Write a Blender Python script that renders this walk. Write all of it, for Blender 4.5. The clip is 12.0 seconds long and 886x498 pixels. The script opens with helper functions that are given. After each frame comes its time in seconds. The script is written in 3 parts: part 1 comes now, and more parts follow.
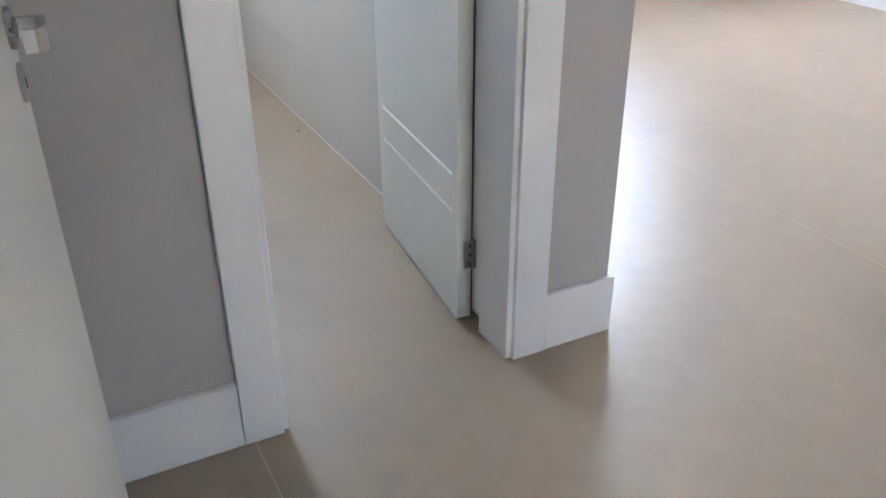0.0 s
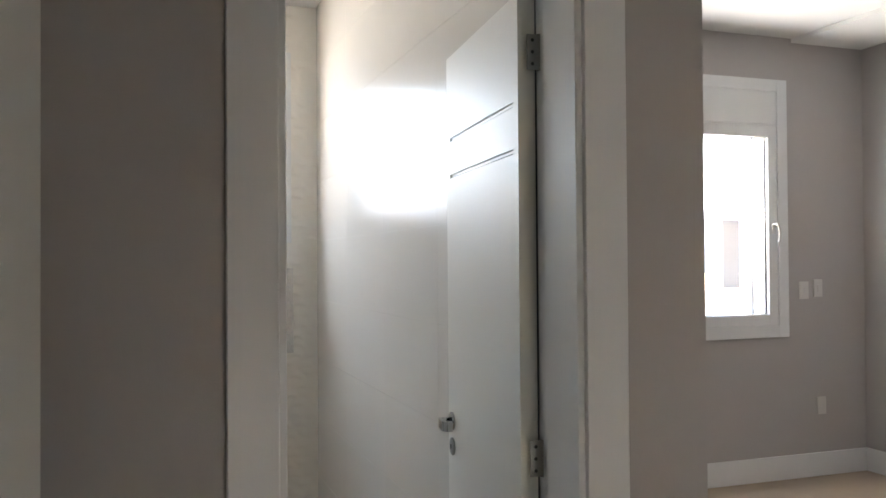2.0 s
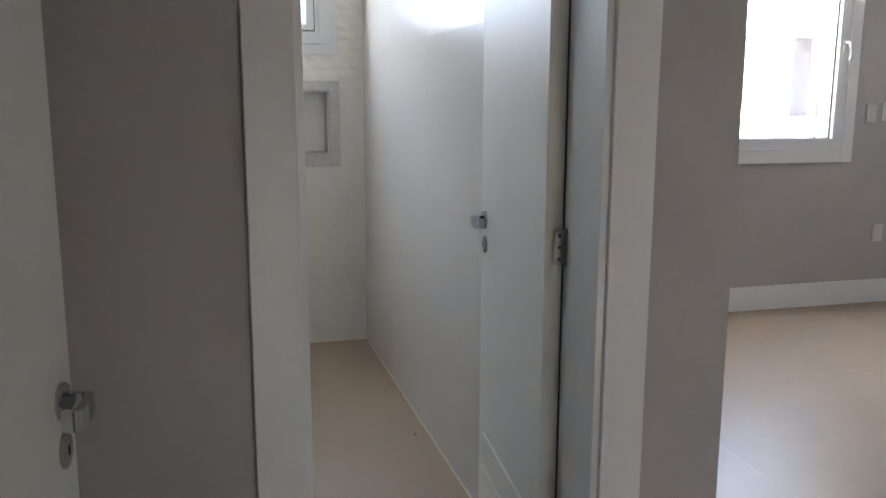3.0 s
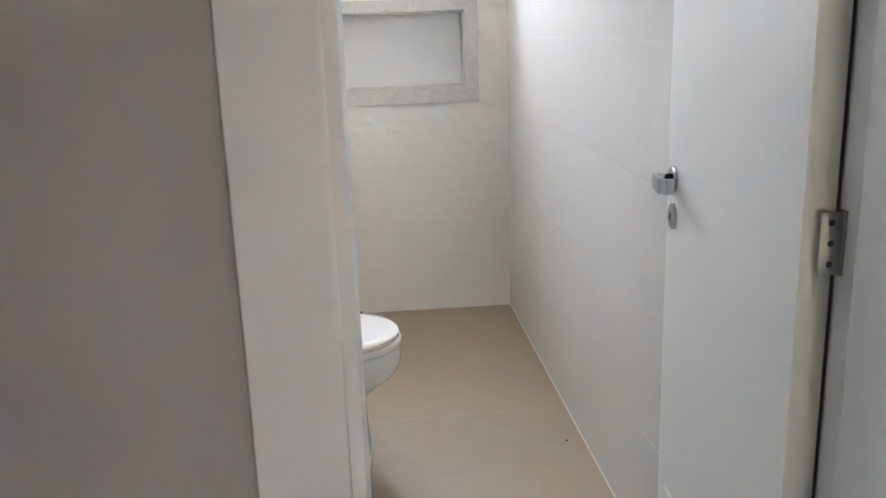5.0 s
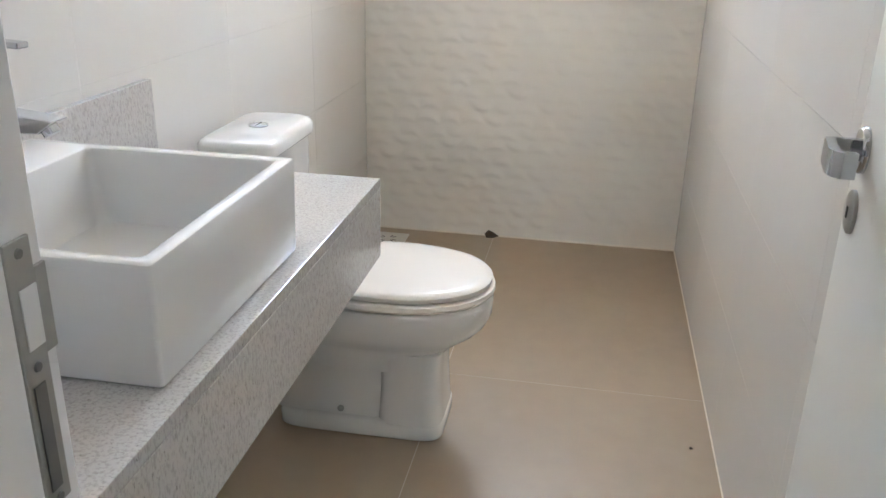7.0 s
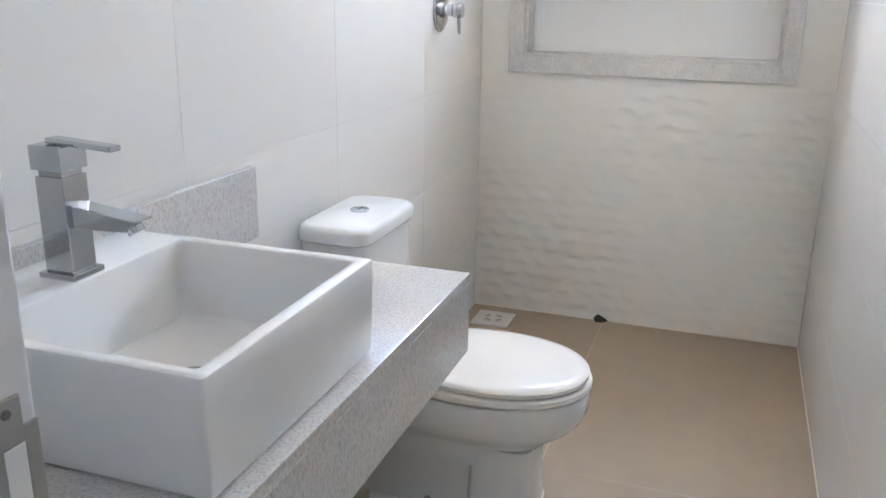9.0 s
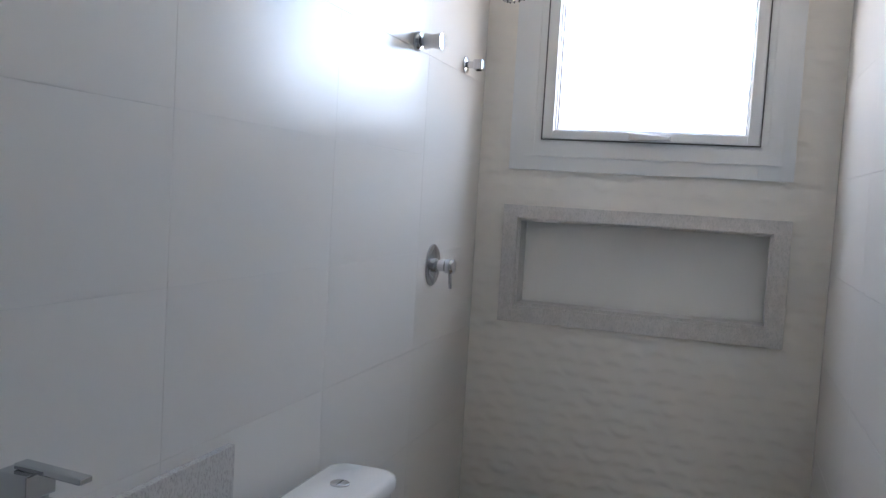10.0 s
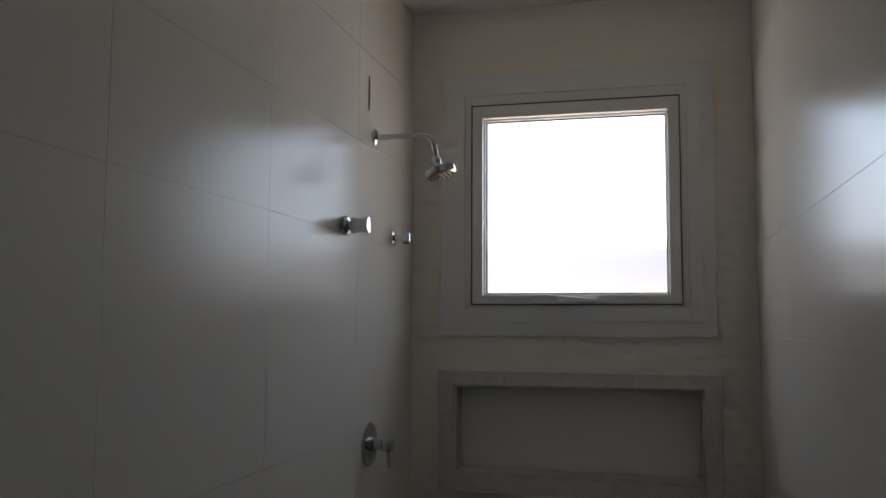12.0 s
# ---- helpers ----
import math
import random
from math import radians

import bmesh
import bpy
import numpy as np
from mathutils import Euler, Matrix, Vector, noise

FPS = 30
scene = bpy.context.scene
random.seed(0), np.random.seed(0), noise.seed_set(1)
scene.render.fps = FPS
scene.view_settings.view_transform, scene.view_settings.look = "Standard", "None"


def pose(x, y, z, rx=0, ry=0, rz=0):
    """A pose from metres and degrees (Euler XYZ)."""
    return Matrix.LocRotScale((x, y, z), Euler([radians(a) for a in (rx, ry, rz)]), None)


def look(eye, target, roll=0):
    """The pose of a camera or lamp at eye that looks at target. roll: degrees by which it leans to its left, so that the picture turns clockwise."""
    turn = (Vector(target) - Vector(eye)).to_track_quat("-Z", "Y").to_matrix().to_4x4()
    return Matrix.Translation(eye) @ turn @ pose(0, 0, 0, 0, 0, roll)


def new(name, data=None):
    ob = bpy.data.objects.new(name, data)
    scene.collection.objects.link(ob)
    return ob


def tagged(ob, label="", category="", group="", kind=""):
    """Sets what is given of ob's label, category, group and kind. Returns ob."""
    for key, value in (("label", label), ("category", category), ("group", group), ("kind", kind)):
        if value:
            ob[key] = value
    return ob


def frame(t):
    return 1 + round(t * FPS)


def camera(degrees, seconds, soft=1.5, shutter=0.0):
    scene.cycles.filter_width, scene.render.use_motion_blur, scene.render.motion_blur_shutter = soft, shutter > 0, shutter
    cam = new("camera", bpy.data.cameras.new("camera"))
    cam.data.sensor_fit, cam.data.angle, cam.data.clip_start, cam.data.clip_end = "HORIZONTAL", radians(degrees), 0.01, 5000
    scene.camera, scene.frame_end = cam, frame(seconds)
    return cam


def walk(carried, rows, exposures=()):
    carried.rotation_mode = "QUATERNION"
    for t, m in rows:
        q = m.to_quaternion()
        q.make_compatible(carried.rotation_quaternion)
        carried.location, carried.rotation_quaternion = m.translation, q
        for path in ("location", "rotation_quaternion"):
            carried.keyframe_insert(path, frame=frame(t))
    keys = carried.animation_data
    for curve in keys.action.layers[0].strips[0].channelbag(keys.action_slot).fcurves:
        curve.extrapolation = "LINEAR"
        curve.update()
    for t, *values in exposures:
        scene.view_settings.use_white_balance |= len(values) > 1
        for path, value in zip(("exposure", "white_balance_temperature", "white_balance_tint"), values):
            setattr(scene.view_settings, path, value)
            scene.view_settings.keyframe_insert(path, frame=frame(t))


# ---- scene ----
cam = camera(55.3, 12.0)
PATH = [
    (0, (-0.948, -1.487, 1.27), (-0.151, 0.078, 0.313), -0.3),
    (0.5, (-0.912, -1.479, 1.323), (-0.118, 0.191, 0.56), -1.1),
    (1, (-0.88, -1.472, 1.4), (-0.058, 0.282, 0.902), -0.4),
    (1.5, (-0.852, -1.487, 1.463), (-0.112, 0.353, 1.206), -0.3),
    (2, (-0.818, -1.483, 1.52), (-0.153, 0.402, 1.551), -0.4),
    (2.5, (-0.794, -1.506, 1.484), (-0.185, 0.395, 1.36), -0.4),
    (3, (-0.746, -1.495, 1.419), (-0.223, 0.402, 1.06), 0.2),
    (5, (-0.564, -0.753, 1.358), (-0.404, 1.176, 0.854), -2.0),
    (5.5, (-0.482, -0.583, 1.36), (-0.51, 1.345, 0.831), -2.5),
    (6, (-0.404, -0.403, 1.323), (-0.54, 1.504, 0.735), -0.4),
    (6.5, (-0.358, -0.235, 1.313), (-0.576, 1.644, 0.663), 0.2),
    (7, (-0.289, -0.183, 1.295), (-0.608, 1.651, 0.564), 1.3),
    (9, (-0.238, -0.111, 1.343), (-0.853, 1.698, 0.75), 0.9),
    (9.5, (-0.251, -0.081, 1.432), (-0.875, 1.786, 1.077), 1.5),
    (10, (-0.268, -0.061, 1.516), (-0.895, 1.834, 1.387), 3.4),
    (10.5, (-0.287, -0.09, 1.594), (-0.881, 1.819, 1.644), 0.9),
    (11, (-0.305, -0.05, 1.656), (-0.857, 1.858, 1.892), 1.4),
    (11.5, (-0.276, -0.06, 1.685), (-0.807, 1.832, 2.059), 0.9),
    (12, (-0.28, -0.067, 1.685), (-0.758, 1.867, 1.858), 0.3),
]
EXPOSURES = [
    (0, 5.55, 5750, 11),
    (1, 5.45, 5800, 10),
    (1.5, 5.15, 6050, 10),
    (2, 4.45, 6450, 11),
    (2.5, 4.15, 6200, 11),
    (3, 4.5, 6000, 11),
    (5, 5.4, 6150, 12),
    (7, 5.4, 6500, 13),
    (9.0, 5.4, 6050, 14),
    (9.5, 5.05, 5900, 14),
    (10.0, 3.95, 5800, 14),
    (10.5, 2.45, 6000, 14),
    (11.0, 1.68, 6350, 13),
    (11.5, 1.6, 6650, 13),
    (12, 1.85, 6500, 13),
]
walk(cam, [(t, look(eye, target, roll)) for t, eye, target, roll in PATH], EXPOSURES)

# ---------------------------------------------------------------- light
world = bpy.data.worlds.new("world")
scene.world = world
world.use_nodes = True
wn = world.node_tree.nodes
sky = wn.new("ShaderNodeTexSky")
sky.sky_type = "NISHITA"
sky.sun_disc = False
sky.sun_elevation = radians(45)
sky.sun_rotation = radians(262)
sky.air_density, sky.dust_density, sky.ozone_density = 1.0, 3.0, 1.0
wn["Background"].inputs["Strength"].default_value = 0.15
world.node_tree.links.new(sky.outputs[0], wn["Background"].inputs["Color"])

sun_data = bpy.data.lights.new("sun", "SUN")
sun_data.energy, sun_data.angle, sun_data.color = 5.0, radians(0.5), (1.0, 0.94, 0.85)
sun = new("sun", sun_data)
sun.matrix_world = look((-30, -4, 30), (0, 0, 0))


def window_lamp(name, x0, x1, z0, z1, y, watts, colour):
    """Stands in for the sky's light in a window's opening, or adds fill, and shines into the room."""
    data = bpy.data.lights.new(name, "AREA")
    data.shape, data.size, data.size_y, data.energy, data.color = "RECTANGLE", x1 - x0, z1 - z0, watts, colour
    ob = new(name, data)
    ob.matrix_world = pose((x0 + x1) / 2, y, (z0 + z1) / 2, -90, 0, 0)
    return ob


window_lamp("sky_light_bath", -0.94, -0.21, 2.00, 2.53, 3.45, 0.78, (0.75, 0.88, 1.0))
window_lamp("sky_light_bed", 2.12, 3.23, 1.80, 2.36, 3.40, 2.0, (0.90, 0.95, 1.0))
# added fill lamp brightens the hall from an unseen opening behind the camera
fill_lamp = window_lamp("sky_light_hall", -0.2, 0.3, 0.25, 0.95, -3.10, 0.098, (0.93, 0.96, 1.0))
fill_lamp.matrix_world = pose(0.05, -3.10, 0.60, 90, 0, 0)
# added lamp, standing for sunlit sand that throws warm light up through the window
sand_fill = window_lamp("ground_light_bath", -0.94, -0.21, 0.0, 0.09, 3.40, 0.31, (1.0, 0.74, 0.44))
sand_fill.matrix_world = pose(-0.575, 3.395, 1.806, 180, 0, 0)


# ---------------------------------------------------------------- materials
def material(name, base, rough=0.5, metal=0.0, vary=0.06, scale=3.0, fine=60.0, bump=0.0, bump_scale=200.0,
             island=0.0, spec=0.5, coat=0.0, rough_vary=0.08):
    """A surface with a slow stain-like variation, a fine grain and a fine relief."""
    m = bpy.data.materials.new(name)
    m.use_nodes = True
    nt = m.node_tree
    b = nt.nodes["Principled BSDF"]
    b.inputs["Roughness"].default_value, b.inputs["Metallic"].default_value = rough, metal
    b.inputs["Specular IOR Level"].default_value = spec
    b.inputs["Coat Weight"].default_value = coat
    b.inputs["Coat Roughness"].default_value = 0.06
    co = nt.nodes.new("ShaderNodeNewGeometry")
    out = None
    for s, amount in ((scale, vary), (fine, vary * 0.5)):
        n = nt.nodes.new("ShaderNodeTexNoise")
        n.inputs["Scale"].default_value, n.inputs["Detail"].default_value = s, 5.0
        nt.links.new(co.outputs["Position"], n.inputs["Vector"])
        r = nt.nodes.new("ShaderNodeMapRange")
        r.inputs["From Min"].default_value, r.inputs["From Max"].default_value = 0.1, 0.9
        r.inputs["To Min"].default_value, r.inputs["To Max"].default_value = 1 - amount, 1 + amount
        nt.links.new(n.outputs["Fac"], r.inputs["Value"])
        if out is None:
            out = r.outputs[0]
            rr = nt.nodes.new("ShaderNodeMapRange")
            rr.inputs["From Min"].default_value, rr.inputs["From Max"].default_value = 0.1, 0.9
            rr.inputs["To Min"].default_value = max(0.0, rough * (1 - rough_vary))
            rr.inputs["To Max"].default_value = min(1.0, rough * (1 + rough_vary))
            nt.links.new(n.outputs["Fac"], rr.inputs["Value"])
            nt.links.new(rr.outputs[0], b.inputs["Roughness"])
        else:
            mul = nt.nodes.new("ShaderNodeMath")
            mul.operation = "MULTIPLY"
            nt.links.new(out, mul.inputs[0])
            nt.links.new(r.outputs[0], mul.inputs[1])
            out = mul.outputs[0]
    if island:
        info = nt.nodes.new("ShaderNodeObjectInfo")
        r = nt.nodes.new("ShaderNodeMapRange")
        r.inputs["To Min"].default_value, r.inputs["To Max"].default_value = 1 - island, 1 + island
        nt.links.new(info.outputs["Random"], r.inputs["Value"])
        mul = nt.nodes.new("ShaderNodeMath")
        mul.operation = "MULTIPLY"
        nt.links.new(out, mul.inputs[0])
        nt.links.new(r.outputs[0], mul.inputs[1])
        out = mul.outputs[0]
    mix = nt.nodes.new("ShaderNodeVectorMath")
    mix.operation = "SCALE"
    mix.inputs[0].default_value = base
    nt.links.new(out, mix.inputs["Scale"])
    nt.links.new(mix.outputs[0], b.inputs["Base Color"])
    if bump:
        n = nt.nodes.new("ShaderNodeTexNoise")
        n.inputs["Scale"].default_value, n.inputs["Detail"].default_value = bump_scale, 3.0
        nt.links.new(co.outputs["Position"], n.inputs["Vector"])
        bp = nt.nodes.new("ShaderNodeBump")
        bp.inputs["Strength"].default_value, bp.inputs["Distance"].default_value = bump, 0.002
        nt.links.new(n.outputs["Fac"], bp.inputs["Height"])
        nt.links.new(bp.outputs[0], b.inputs["Normal"])
    return m


def granite_material(name, ground, specks, rough):
    """Pale granite: a mottled ground with small dark and light crystals."""
    m = bpy.data.materials.new(name)
    m.use_nodes = True
    nt = m.node_tree
    b = nt.nodes["Principled BSDF"]
    b.inputs["Roughness"].default_value = rough
    co = nt.nodes.new("ShaderNodeTexCoord")
    col = None
    for s, lo, hi, tone, stretch in ((26, 0.40, 0.66, specks[0], 1.0), (230, 0.47, 0.66, specks[1], 0.45), (260, 0.62, 0.70, specks[2], 0.45)):
        mp = nt.nodes.new("ShaderNodeMapping")
        mp.inputs["Scale"].default_value = (1, 1, stretch)
        nt.links.new(co.outputs["Object"], mp.inputs["Vector"])
        n = nt.nodes.new("ShaderNodeTexNoise")
        n.inputs["Scale"].default_value, n.inputs["Detail"].default_value, n.inputs["Roughness"].default_value = s, 4.0, 0.6
        nt.links.new(mp.outputs[0], n.inputs["Vector"])
        r = nt.nodes.new("ShaderNodeMapRange")
        r.inputs["From Min"].default_value, r.inputs["From Max"].default_value = lo, hi
        nt.links.new(n.outputs["Fac"], r.inputs["Value"])
        mx = nt.nodes.new("ShaderNodeMix")
        mx.data_type = "RGBA"
        nt.links.new(r.outputs[0], mx.inputs["Factor"])
        if col is None:
            mx.inputs["A"].default_value = (*ground, 1)
        else:
            nt.links.new(col, mx.inputs["A"])
        mx.inputs["B"].default_value = (*tone, 1)
        col = mx.outputs["Result"]
    nt.links.new(col, b.inputs["Base Color"])
    return m


def glass_material(name, rough=0.0, tint=(1, 1, 1)):
    m = bpy.data.materials.new(name)
    m.use_nodes = True
    b = m.node_tree.nodes["Principled BSDF"]
    b.inputs["Base Color"].default_value = (*tint, 1)
    b.inputs["Transmission Weight"].default_value = 1.0
    b.inputs["Roughness"].default_value, b.inputs["IOR"].default_value = rough, 1.45
    return m


GREIGE = material("greige_wall_paint", (0.47, 0.443, 0.428), 0.75, bump=0.12, bump_scale=260, vary=0.03, scale=1.4)
WHITE_PAINT = material("white_ceiling_paint", (0.80, 0.79, 0.76), 0.85, bump=0.08, vary=0.025, scale=1.0)
LACQUER = material("white_door_lacquer", (0.77, 0.757, 0.705), 0.45, spec=0.25, vary=0.015, scale=2.0, bump=0.03, bump_scale=90)
TRIM_PAINT = material("white_trim_lacquer", (0.80, 0.80, 0.795), 0.38, vary=0.02, scale=2.5, bump=0.03, bump_scale=90)
FLOOR_TILE = material("taupe_porcelain", (0.38, 0.296, 0.212), 0.42, vary=0.11, scale=1.8, fine=14, bump=0.05, bump_scale=320, island=0.02, rough_vary=0.15)
SEALANT = material("pale_sealant", (0.78, 0.72, 0.62), 0.6)
GROUT = material("pale_grout", (0.60, 0.54, 0.46), 0.8)
WALL_TILE = material("satin_white_wall_tile", (0.70, 0.675, 0.632), 0.225, vary=0.012, scale=1.2, bump=0.015, bump_scale=40, island=0.008, rough_vary=0.05, spec=0.25)
WALL_GROUT = material("pale_wall_grout", (0.70, 0.685, 0.65), 0.8)
RELIEF = material("matt_relief_tile", (0.82, 0.785, 0.725), 0.5, vary=0.02, scale=3.0, bump=0.04)
NICHE_TILE = material("niche_tile", (0.76, 0.75, 0.72), 0.4, vary=0.015)
CERAMIC = material("white_glazed_ceramic", (0.78, 0.77, 0.75), 0.15, vary=0.01, coat=0.25)
SEAT = material("cream_seat_plastic", (0.78, 0.74, 0.69), 0.16, vary=0.01)
CHROME = material("chrome", (0.54, 0.55, 0.57), 0.09, metal=1.0, vary=0.02, rough_vary=0.3)
STEEL = material("brushed_steel", (0.40, 0.39, 0.375), 0.40, metal=1.0, vary=0.05, fine=120)
DARK = material("dark_recess", (0.03, 0.03, 0.03), 0.7)
HINGE_STEEL = material("worn_hinge_steel", (0.30, 0.295, 0.28), 0.5, metal=0.85, vary=0.08, fine=150)
SHADE = material("grey_metal_and_slot_shade", (0.20, 0.20, 0.195), 0.45, metal=0.6)
# for window seals, and for the hinge gap's shade put in as colour
SEAL_GAP_DARK = material("dark_seal_and_gap_shade", (0.09, 0.092, 0.095), 0.8)
UPVC = material("white_window_profile", (0.74, 0.75, 0.75), 0.35, vary=0.015)
PLASTIC = material("white_switch_plastic", (0.64, 0.62, 0.59), 0.32, vary=0.01)
GRANITE = granite_material("pale_granite", (0.58, 0.56, 0.535), ((0.57, 0.55, 0.525), (0.43, 0.41, 0.385), (0.27, 0.26, 0.245)), 0.08)
GRANITE_FRAME = granite_material("pale_granite_frame", (0.66, 0.63, 0.605), ((0.59, 0.565, 0.54), (0.53, 0.51, 0.49), (0.44, 0.425, 0.41)), 0.35)
GLASS = glass_material("clear_window_glass")
FROSTED = glass_material("frosted_window_glass", 0.28)
BROWN = material("brown_scrap_and_slot_shade", (0.07, 0.05, 0.035), 0.8, vary=0.3, fine=300)
EARTH = material("sandy_ground", (0.62, 0.48, 0.31), 0.95, vary=0.15, scale=0.4, fine=6)
RENDER_GREY = material("grey_exterior_plaster", (0.04, 0.04, 0.041), 0.9, vary=0.08)
# distance haze is put into the hills' bluish base colour
HAZE_COLOUR = material("far_haze", (0.09, 0.10, 0.125), 0.9, vary=0.06, scale=0.1)
CONCRETE = material("roof_concrete", (0.35, 0.34, 0.33), 0.9)


# ---------------------------------------------------------------- mesh helpers
def bx(x0, x1, y0, y1, z0, z1, bevel=0.0, seg=2):
    bm = bmesh.new()
    bmesh.ops.create_cube(bm, size=1.0)
    for v in bm.verts:
        v.co = Vector(((x0 + x1) / 2 + v.co.x * (x1 - x0), (y0 + y1) / 2 + v.co.y * (y1 - y0), (z0 + z1) / 2 + v.co.z * (z1 - z0)))
    if bevel:
        bmesh.ops.bevel(bm, geom=list(bm.edges), offset=bevel, segments=seg, affect="EDGES", profile=0.6)
    return bm


def join(*bms):
    out = bms[0]
    for b in bms[1:]:
        me = bpy.data.meshes.new("tmp")
        b.to_mesh(me)
        out.from_mesh(me)
        bpy.data.meshes.remove(me)
        b.free()
    return out


def move(bm, m):
    bmesh.ops.transform(bm, matrix=m, verts=bm.verts)
    return bm


def loft(rings, cap=True):
    """A closed skin through rings of equally many points."""
    bm = bmesh.new()
    rows = [[bm.verts.new(p) for p in ring] for ring in rings]
    n = len(rows[0])
    for a, b in zip(rows, rows[1:]):
        for i in range(n):
            bm.faces.new((a[i], a[(i + 1) % n], b[(i + 1) % n], b[i]))
    if cap:
        bm.faces.new(list(reversed(rows[0])))
        bm.faces.new(rows[-1])
    bmesh.ops.recalc_face_normals(bm, faces=bm.faces)
    return bm


def lathe(profile, n=32):
    """Profile of (radius, height) turned about z."""
    return loft([[(r * math.cos(2 * math.pi * i / n), r * math.sin(2 * math.pi * i / n), z) for i in range(n)] for r, z in profile])


def tube(points, r, n=14):
    rings = []
    pts = [Vector(p) for p in points]
    side = None
    for i, p in enumerate(pts):
        d = (pts[min(i + 1, len(pts) - 1)] - pts[max(i - 1, 0)]).normalized()
        side = (d.orthogonal() if side is None else (side - d * side.dot(d))).normalized()
        up = d.cross(side)
        rings.append([p + r * (math.cos(2 * math.pi * k / n) * side + math.sin(2 * math.pi * k / n) * up) for k in range(n)])
    return loft(rings)


def oval(cx, cy, rx, ry, z, n=40, power=2.0, back=None):
    """A ring at height z: a superellipse; back flattens the -x end at that x."""
    ring = []
    for i in range(n):
        a = 2 * math.pi * i / n
        c, s = math.cos(a), math.sin(a)
        x = cx + rx * math.copysign(abs(c) ** (2 / power), c)
        y = cy + ry * math.copysign(abs(s) ** (2 / power), s)
        ring.append((max(x, back) if back is not None else x, y, z))
    return ring


def part(name, bm, mat, parent=None, label="", smooth=False):
    """Links a bmesh as one mesh object under a thing or a part."""
    me = bpy.data.meshes.new(name)
    bm.to_mesh(me)
    bm.free()
    me.materials.append(mat)
    if smooth:
        me.shade_smooth()
        me.set_sharp_from_angle(angle=radians(40))
    ob = new(name, me)
    if parent is not None:
        ob.parent = parent
    if label:
        ob["label"] = label
    return ob


def thing(name, m, label, category, group="", kind=""):
    ob = new(name)
    ob.empty_display_size = 0.1
    ob.matrix_basis = m
    return tagged(ob, label, category, group, kind)


def structure(name, bm, mat, label, category):
    return tagged(part(name, bm, mat), label, category, kind="structure")


# ---------------------------------------------------------------- plan
XL, XR = -1.235, 0.103          # bathroom side walls
YB, YN = 0.195, 3.275            # inside of door wall, inside of outer wall
ZC, ZB = 2.97, 3.04             # ceilings: bathroom and hall, bedroom
XP, XE = 0.285, 4.09            # bedroom side walls
YS = -1.9                       # bedroom's near wall
HL, HR, HS = -1.08, 0.45, -3.0  # hall sides and end
JL, JR, JT = -0.592, -0.012, 2.12  # clear opening of the bathroom door
WIN = (-0.985, -0.162, 1.752, 2.567)    # hole of the bathroom window
NIC = (-1.06, -0.09, 1.085, 1.442)      # hole of the niche
BWIN = (2.02, 3.33, 1.06, 2.70)         # hole of the bedroom window
TOP = 3.2

def rect_frame_wall(x0, x1, y0, y1, hole):
    """A wall with one opening (x0, x1, z0, z1)."""
    return join(bx(x0, hole[0], y0, y1, 0, TOP), bx(hole[1], x1, y0, y1, 0, TOP), bx(hole[0], hole[1], y0, y1, 0, hole[2]), bx(hole[0], hole[1], y0, y1, hole[3], TOP))


# outer wall with its openings
T = 0.22
north = join(
    bx(HL - 0.3, WIN[0], YN, YN + T, 1.55, TOP), bx(WIN[1], BWIN[0], YN, YN + T, 1.55, TOP), bx(BWIN[1], XE + 0.2, YN, YN + T, 1.55, TOP),
    bx(WIN[0], WIN[1], YN, YN + T, 1.55, WIN[2]), bx(WIN[0], WIN[1], YN, YN + T, WIN[3], TOP), bx(BWIN[0], BWIN[1], YN, YN + T, BWIN[3], TOP),
    bx(HL - 0.3, NIC[0], YN, YN + T, 0, 1.55), bx(NIC[1], BWIN[0], YN, YN + T, 0, 1.55), bx(BWIN[1], XE + 0.2, YN, YN + T, 0, 1.55),
    bx(NIC[0], NIC[1], YN, YN + T, 0, NIC[2]), bx(NIC[0], NIC[1], YN, YN + T, NIC[3], 1.55), bx(NIC[0], NIC[1], YN + 0.13, YN + T, NIC[2], NIC[3]),
    bx(BWIN[0], BWIN[1], YN, YN + T, 0, BWIN[2]))
structure("wall_north", north, GREIGE, "warm grey painted outer wall with two windows", "wall")
structure("wall_door", join(bx(XL - 0.008, JL - 0.03, 0, YB, 0, TOP), bx(JR + 0.03, XR + 0.01, 0, YB, 0, TOP), bx(JL - 0.03, JR + 0.03, 0, YB, JT + 0.03, TOP)),
          GREIGE, "warm grey painted wall round the bathroom door", "wall")
structure("wall_partition", bx(XR + 0.01, XP, 0.0, YN, 0, TOP), GREIGE, "warm grey painted partition ending in a square corner", "wall")
structure("wall_bath_west", bx(XL - 0.2, XL - 0.008, 0, YN, 0, TOP), GREIGE, "plain wall behind the bathroom tiles", "wall")
structure("wall_hall_west", join(bx(HL - 0.14, HL, -1.07, 0, 0, TOP), bx(HL - 0.14, HL, HS, -2.0, 0, TOP), bx(HL - 0.14, HL, -2.0, -1.07, 2.12, TOP)),
          GREIGE, "warm grey painted hall wall with a doorway", "wall")
structure("wall_hall_east", bx(HR, HR + 0.14, HS, -0.83, 0, TOP), GREIGE, "warm grey painted hall wall ending at the bedroom", "wall")
# the low opening is added out of view to let fill light in
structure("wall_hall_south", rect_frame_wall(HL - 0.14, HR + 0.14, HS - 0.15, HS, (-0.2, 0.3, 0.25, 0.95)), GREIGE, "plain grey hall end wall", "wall")
